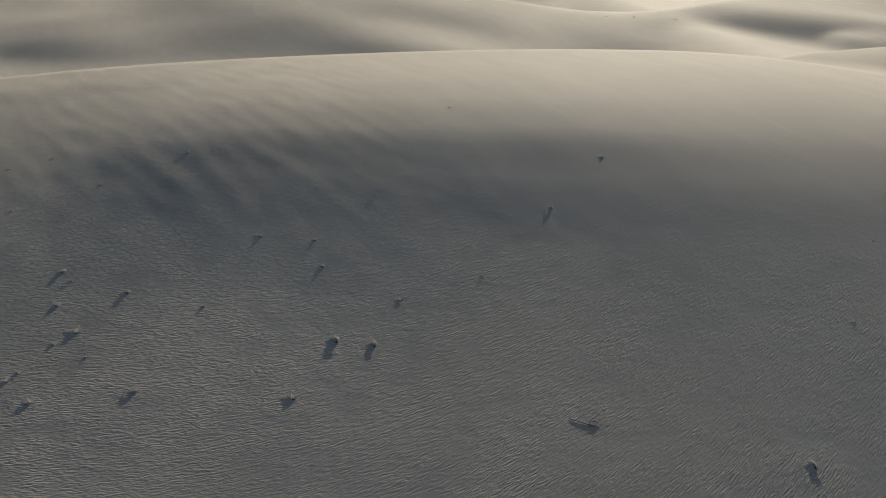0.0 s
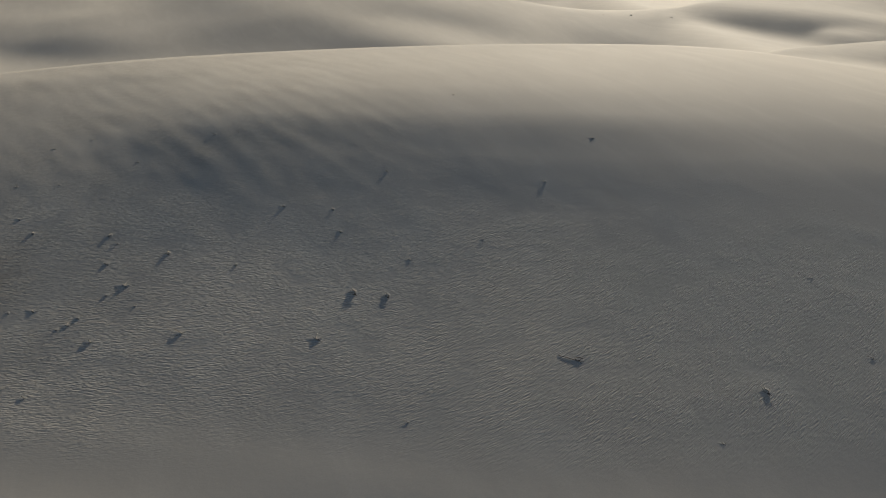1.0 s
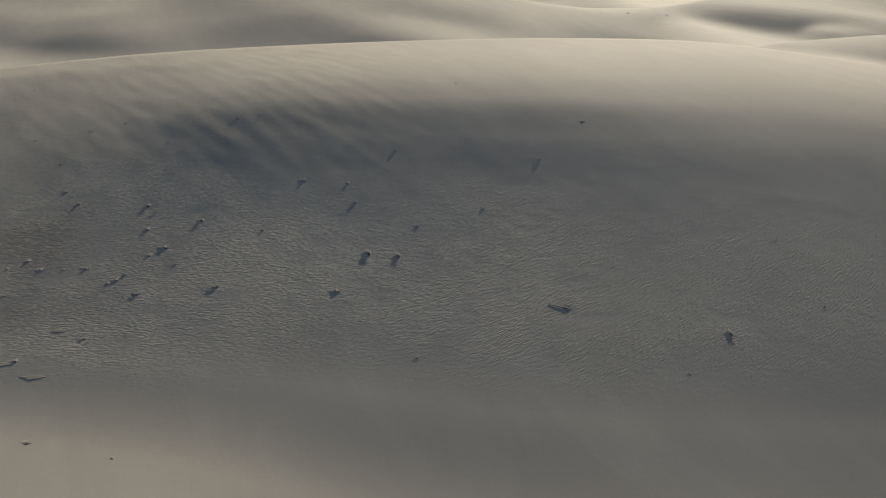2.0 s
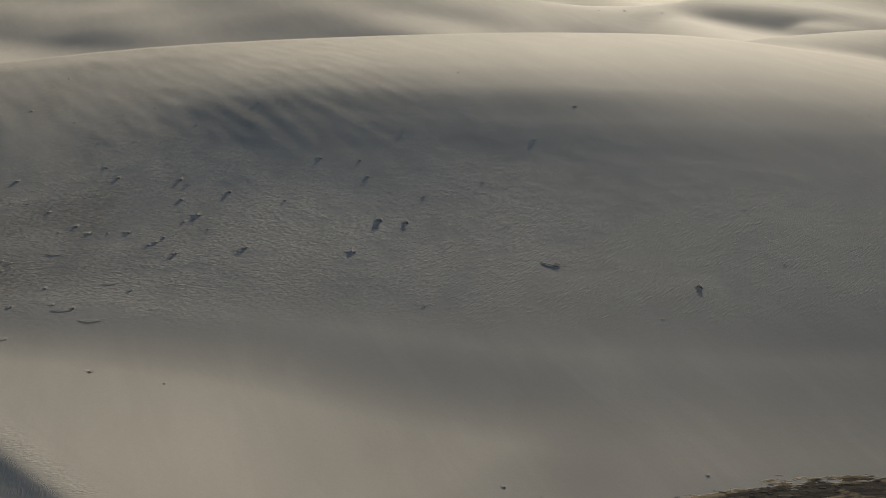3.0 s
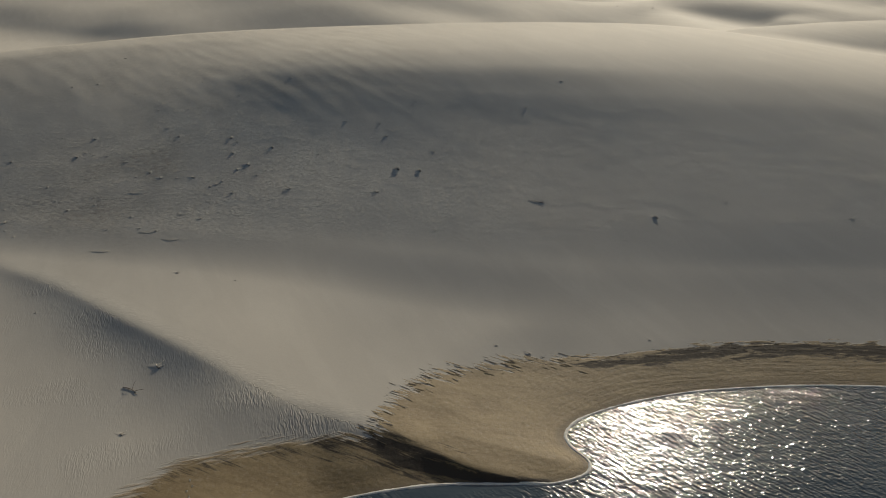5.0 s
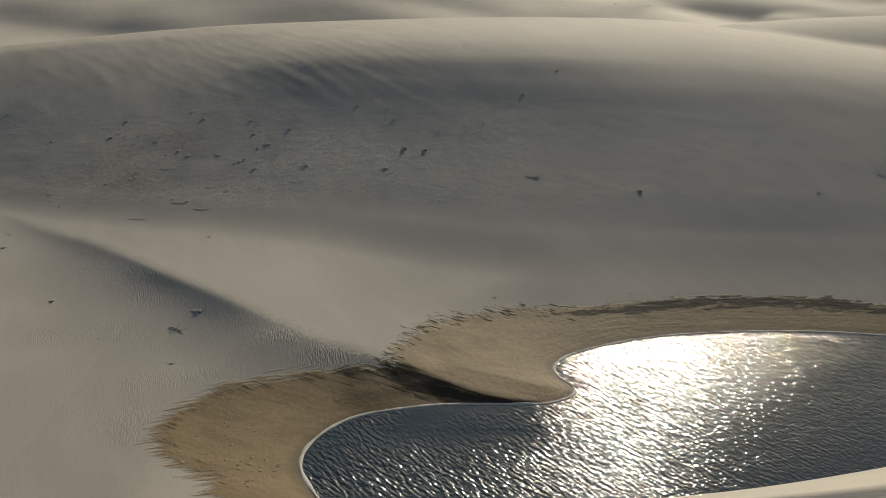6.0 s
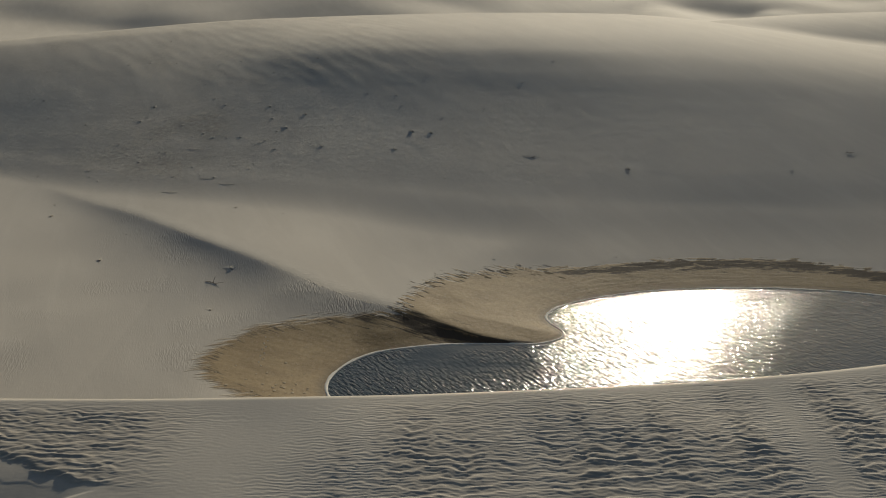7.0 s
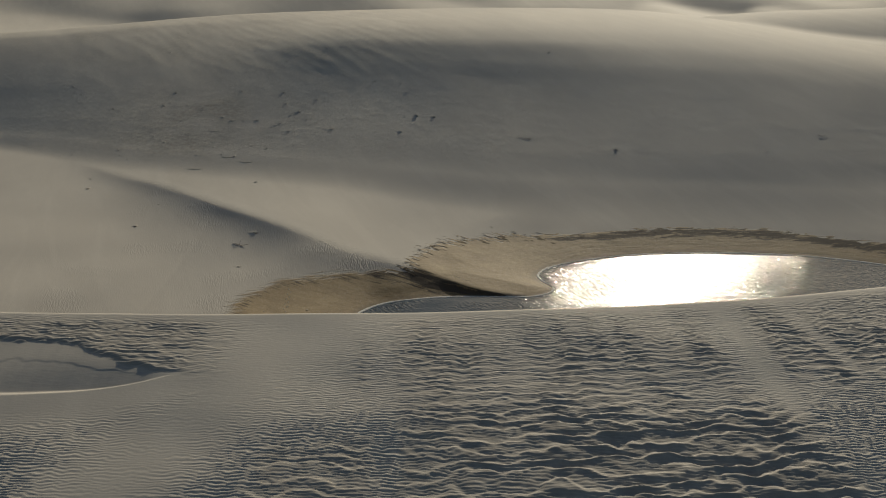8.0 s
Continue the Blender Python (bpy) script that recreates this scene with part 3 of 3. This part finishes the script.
def mound(rng, tall, tail):
    """A little drift of sand: a hump with a tail blown to the west and a steep side towards the south."""
    verts, faces = [], []
    nx, ny = 26, 17
    a, b = rng.uniform(0, 9), rng.uniform(0, 9)
    for i in range(nx):
        x = -tail + (tail + 0.6) * i / (nx - 1)
        for j in range(ny):
            y = -0.35 + 1.25 * j / (ny - 1)
            reach = max(-x, 0) / tail
            wide = (0.13 if y < 0 else 0.42) * (1 - 0.5 * reach)
            along = math.exp(-(x / 0.2) ** 2) if x > 0 else math.exp(-(x / (0.5 * tail)) ** 2)
            lump = 1 + 0.3 * noise.noise((x * 4 + a, y * 4 + b, 0))
            edge = min(1, 6 * (1 - abs(2 * j / (ny - 1) - 1)), 6 * (1 - abs(2 * i / (nx - 1) - 1)))
            verts.append((x, y + 0.22 * x * x, tall * along * math.exp(-(y / wide) ** 2) * lump * edge - 0.012))
    for i in range(nx - 1):
        faces += [(i * ny + j, (i + 1) * ny + j, (i + 1) * ny + j + 1, i * ny + j + 1) for j in range(ny - 1)]
    return verts, faces


def shrub(seed, tall, tail, stems, label):
    """A dead, half-buried shrub: a drift of sand with dry stems sticking out of it."""
    rng = random.Random(seed)
    top = tagged(new("dead_shrub"), label, "shrub", "dead shrubs on the dunes")
    part("sand_drift", *mound(rng, tall, tail), SAND, top, "pale drift of sand blown up behind the stems")
    for k in range(stems):
        heading = rng.uniform(0.7, 2.9)
        points, radii = stick(rng, (rng.uniform(-0.1, 0.1), rng.uniform(-0.04, 0.1), tall * 0.8), heading, rng.uniform(-0.06, 0.03), rng.uniform(0.35, 0.75), 0.024, 0.15)
        part("twig", *tube(points, radii, 4), PALE_TWIG, top, "sun-bleached twig")
    for k in range(stems // 3 + 1):
        heading = rng.uniform(-2.6, -0.4)
        points, radii = stick(rng, (rng.uniform(-0.12, 0.12), rng.uniform(-0.1, 0.0), tall * 0.6), heading, rng.uniform(-0.2, 0.02),
                              rng.uniform(0.16, 0.32), 0.02, 0.4)
        part("stem", *tube(points, radii, 4), TWIG, top)
    return top


KINDS = [shrub(11, 0.036, 1.3, 7, "dead shrub half buried in a drift of pale sand"),
         shrub(12, 0.044, 0.8, 9, "bristly dead shrub on a small hump of sand"),
         shrub(13, 0.034, 0.9, 5, "small dry tuft half buried in rippled sand"),
         shrub(14, 0.036, 0.7, 6, "small dead shrub with a short tail of sand")]
LARGE = [(-17.5, 45), (-8.5, 44.6), (19.2, 39.5), (-20.7, 11), (-25.1, 53.2), (-22.9, 50.4), (-6.6, 49.9), (-4.2, 49.5), (-48.4, 49.8),
]
MIDDLE = [(-34.3, 59.6), (-32.3, 57.4), (-26.2, 57.1), (-41.6, 56.3), (-41.9, 51.4), (-36.2, 50.5), (-32.9, 48.1), (-31.4, 46.9),
         (-28.1, 47.2), (-24.8, 46.5), (-25.7, 45.2), (-25.2, 45.7), (-23.8, 49.2), (-23.1, 43.9), (-36.1, 40.7), (-38.3, 39.3),
         (-31.7, 38.4), (-25, 38.4), (-33.1, 35.6), (-24.2, 27.5), (-22.2, 75.2), (-13.5, 61.9), (-21, 54.7), (8.4, 66.3), (13.6, 75.2),
         (0.5, 87.6), (5.2, 16.4), (-56.5, 56.6), (-43.2, 36.5), (-41.9, 23.3), (-33.3, 13.4), (-20.6, 3.4), (38.2, 39.4), (-8.4, 58.1),
]
SMALL = [(-47.7, 85.2), (-43.6, 74), (-41.6, 70.8), (-47.4, 73.5), (-50.1, 71.7), (-34, 75.3), (-27.9, 69.7), (-36.8, 73.2),
         (-36.9, 65.2), (-33.3, 65.5), (-25.2, 56), (-45.3, 56.2), (-40.3, 52.1), (-41.3, 52.6), (-38.7, 52), (-34, 47), (-29.7, 47),
         (-36.7, 42.2), (-35.9, 41.9), (-30.2, 36.1), (-28.5, 35.7), (-18.9, 26.3), (-20, 75.6), (-9.4, 61.5)]
SMALLER = [(-15.6, 53.3), (-2.8, 54.2), (-21.4, 48), (-2.2, 36.7), (15.4, 35.1), (26.2, 51.9), (2.7, 57), (-5.4, 68.1), (26.9, 42.8),
         (46.6, 74.3), (45.5, 74), (2.8, 17.3), (14.6, 18.8), (-57.9, 56.9), (-54.4, 54.1), (-53.9, 51.5), (-42.2, 44.1), (-40.2, 41.2),
         (-44.4, 39.2), (-42.4, 34.9), (-41.1, 33.8), (-48.2, 34.8), (-42.8, 26.5), (-32.9, 19.6), (31.6, 61.8)]
SCRUB = [(44, 252), (52, 253), (62, 247), (-48, 274)]


def height_at(x, y):
    """Height of the built ground."""
    xs, ys, gz = GRIDS["ground"]
    i, j = int(np.searchsorted(xs, x)) - 1, int(np.searchsorted(ys, y)) - 1
    u, v = (x - xs[i]) / (xs[i + 1] - xs[i]), (y - ys[j]) / (ys[j + 1] - ys[j])
    low, high = gz[j, i] * (1 - u) + gz[j, i + 1] * u, gz[j + 1, i] * (1 - u) + gz[j + 1, i + 1] * u
    return float(low * (1 - v) + high * v)


def settle(x, y, turn=0.0, size=1.0, sink=0.0, lean=True):
    """A pose on the ground, tilted with the slope."""
    z = height_at(x, y)
    m = Matrix.Translation((x, y, z - sink))
    if lean:
        e = 0.4
        n = Vector((height_at(x - e, y) - height_at(x + e, y), height_at(x, y - e) - height_at(x, y + e), 2 * e)).normalized()
        m = m @ Vector((0, 0, 1)).rotation_difference(n).to_matrix().to_4x4()
    return m @ Matrix.Rotation(turn, 4, "Z") @ Matrix.Diagonal((size, size, size, 1))


rng = random.Random(5)
used = set()
for spots, low, high in ((LARGE, 0.95, 1.2), (MIDDLE, 0.65, 0.9), (SMALL, 0.45, 0.65), (SMALLER, 0.4, 0.6), (SCRUB, 1.3, 2.0)):
    for x, y in spots:
        k = rng.choice((0, 1)) if low > 1 else rng.choice((0, 1, 2, 3))
        m = settle(x, y, rng.uniform(-0.35, 0.25), rng.uniform(low, high))
        if k in used:
            copy_thing(KINDS[k], m)
        else:
            used.add(k)
            KINDS[k].matrix_basis = m


def dead_branch(seed, x, y, size, lift, label, forks):
    """A bare branch lying on the sand, with its side twigs."""
    rng = random.Random(seed)
    top = tagged(new("dead_branch"), label, "branch", "dead branches on the sand")
    points, radii = stick(rng, (-0.5, 0.1, 0.02), -0.3, lift, 1.1, 0.017, 0.3)
    points = [Vector((p.x, p.y, max(p.z, 0.02))) for p in points]
    part("limb", *tube(points, radii, 6), TWIG, top)
    for k in range(forks):
        at = points[1 + k % (len(points) - 1)]
        side, thin = stick(rng, at, rng.uniform(-2.4, 2.4), rng.uniform(-0.1, 0.25), rng.uniform(0.3, 0.6), 0.011, 0.4)
        side = [Vector((p.x, p.y, max(p.z, 0.01))) for p in side]
        part("twig", *tube(side, thin, 5), TWIG, top)
    top.matrix_basis = settle(x, y, rng.uniform(-0.3, 0.3), size, 0.0)


dead_branch(31, -21.6, 8.9, 1.5, 0.02, "grey dead branch lying flat on the sand", 5)


def arched_branch(x, y):
    """A thin branch that springs from the sand in an arc, with a loop and forks at its foot."""
    rng = random.Random(38)
    top = tagged(new("dead_branch"), "thin arched dead branch springing out of the sand", "branch", "dead branches on the sand")
    arc = [(0.25 - 1.5 * s, -0.15 + 0.75 * s, 0.012 + 0.012 * math.sin(math.pi * s * 0.97)) for s in (0, 0.12, 0.25, 0.4, 0.55, 0.7, 0.85, 1)]
    part("limb", *tube(arc, [0.022 - 0.0015 * k for k in range(8)], 6), TWIG, top)
    loop = [(0.25 - 0.3 * math.sin(a), -0.15 + 0.22 - 0.22 * math.cos(a), 0.02 + 0.025 * math.sin(a / 2)) for a in (0, 0.9, 1.8, 2.7, 3.6, 4.5)]
    part("loop", *tube(loop, [0.018] * 6, 5), TWIG, top)
    for k in range(4):
        side, thin = stick(rng, (0.25, -0.15, 0.04), -1.2 + 1.1 * k, 0.08, 0.4, 0.016, 0.3)
        part("twig", *tube([Vector((p.x, p.y, max(p.z, 0.01))) for p in side], thin, 5), TWIG, top)
    top.matrix_basis = settle(x, y, 0.0, 0.85, 0.0)


arched_branch(8.1, 42.5)
dead_branch(33, 46.9, 44.3, 1.2, 0.1, "bent dead branch on the dune's slope", 3)


def crust_mesh(name, seed, long, wide, tall, material):
    """A ragged flat piece of hardened sand with crumbled edges."""
    rng = random.Random(seed)
    n, verts, faces = 11, [], []
    rim = [(1 + rng.uniform(-0.3, 0.25)) * (1 if wide > 0.2 else 0.7 + 0.3 * math.cos(2 * math.pi * k / n)) for k in range(n)]
    for scale, z in ((1.0, -0.05), (1.02, 0.45 * tall), (0.84, tall), (0.4, tall * 1.1)):
        for k in range(n):
            a = 2 * math.pi * k / n
            verts.append((0.5 * long * scale * rim[k] * math.cos(a), 0.5 * wide * scale * rim[k] * math.sin(a), z + (rng.uniform(-0.12, 0.12) * tall if z > 0 else 0)))
    for r in range(3):
        faces += [(r * n + k, r * n + (k + 1) % n, (r + 1) * n + (k + 1) % n, (r + 1) * n + k) for k in range(n)]
    faces.append(tuple(range(3 * n, 4 * n)))
    return mesh_from(name, verts, faces, material, False)


pale = [crust_mesh("sand_ledge", 50 + k, 1.5, 0.5, 0.022, PALE_CRUST) for k in range(3)]
for k, (x, y, size) in enumerate([(-33, 43.4, 0.8), (-27, 39.3, 0.7), (-29.3, 35.4, 0.9), (-26.6, 34.1, 1), (-32.2, 31.5, 1.1)]):
    ob = tagged(new("sand_ledge", pale[k % 3]), "flat pale ledge of hardened sand on the dune's foot", "sand ledge", "hardened sand ledges")
    ob.matrix_basis = settle(x, y, rng.uniform(-0.15, 0.15), size)

edge = rounded([tuple(p) for p in DAMP[12:62]], 6, False)
brown = [crust_mesh("sand_crust", 60 + k, 1.2, 0.07, 0.025, CRUST) for k in range(4)]
black = [crust_mesh("sand_crust", 70 + k, 0.9, 0.16, 0.018, DARK_CRUST) for k in range(4)]
for k in range(290):
    p = edge[int(rng.random() ** 0.8 * (len(edge) - 1))]
    east = p[0] > 8
    if p[0] < -6:
        continue
    out = rng.uniform(-1.1, 0.35) if east else rng.gauss(-0.05, 0.5)
    x, y = p[0] + rng.uniform(-0.4, 0.4) - (0 if east else 0.7 * out), p[1] + out
    dark = rng.random() < (0.7 if east else 0.25)
    ob = tagged(new("sand_crust", rng.choice(black if dark else brown)),
                "dark crumbling fragment of silt crust at the damp sand's edge" if dark else "brown crumbling fragment of damp sand crust", "sand crust",
                "crust fragments along the beach")
    ob.matrix_basis = settle(x, y, rng.uniform(-0.6, -0.25) if not east else rng.uniform(-0.2, 0.15), rng.uniform(0.25, 1.0) * (0.6 if east else 0.9), 0.0, True)

clods = [crust_mesh("sand_clod", 80 + k, 0.28, 0.24, 0.03, CLOD) for k in range(4)]
SPOTS = [(-16.5, -8.1), (-16.5, -5.2), (-13.2, -3.9), (-12.4, -3.9), (-14.8, -3.6), (-11.9, -6.5), (-13.0, -6.4), (-13.3, -7.2), (-12.0, -8.0),
         (-12.5, -9.2), (-11.1, -8.5), (-11.2, -7.8), (-11.8, -0.9), (-15.4, -7.4), (-14.7, -7.9), (-17.6, -6.5), (-17.0, -7.1)]
SPOTS += [(rng.uniform(-15.5, -11), rng.uniform(-11, -5)) for _ in range(34)]
for x, y in SPOTS:
    ob = tagged(new("sand_clod", rng.choice(clods)), "small clod of damp brown sand on the beach", "sand clod", "clods on the beach")
    ob.matrix_basis = settle(x, y, rng.uniform(0, 6), rng.uniform(0.3, 0.85), 0.0, True)


def print_mesh():
    """A footprint: a shallow oval dish with a low rim."""
    n, verts, faces = 12, [], []
    for r, z in ((0.2, -0.004), (0.62, 0.0), (0.86, 0.05), (1.1, 0.045), (1.5, -0.02)):
        verts += [(0.09 * r * math.cos(2 * math.pi * k / n), 0.17 * r * math.sin(2 * math.pi * k / n), z) for k in range(n)]
    for q in range(4):
        faces += [(q * n + k, q * n + (k + 1) % n, (q + 1) * n + (k + 1) % n, (q + 1) * n + k) for k in range(n)]
    faces.append(tuple(range(n))[::-1])
    return mesh_from("footprint", verts, faces, PALE_CRUST)


step = print_mesh()
for k in range(10):
    y = -0.6 - 0.46 * k
    ob = tagged(new("footprint", step), "shallow footprint with a raised rim in damp sand", "footprint", "trail of footprints")
    ob.matrix_basis = settle(-15.2 + 0.03 * k + (0.11 if k % 2 else -0.11), y, 0.1, 0.45, 0.0, True)
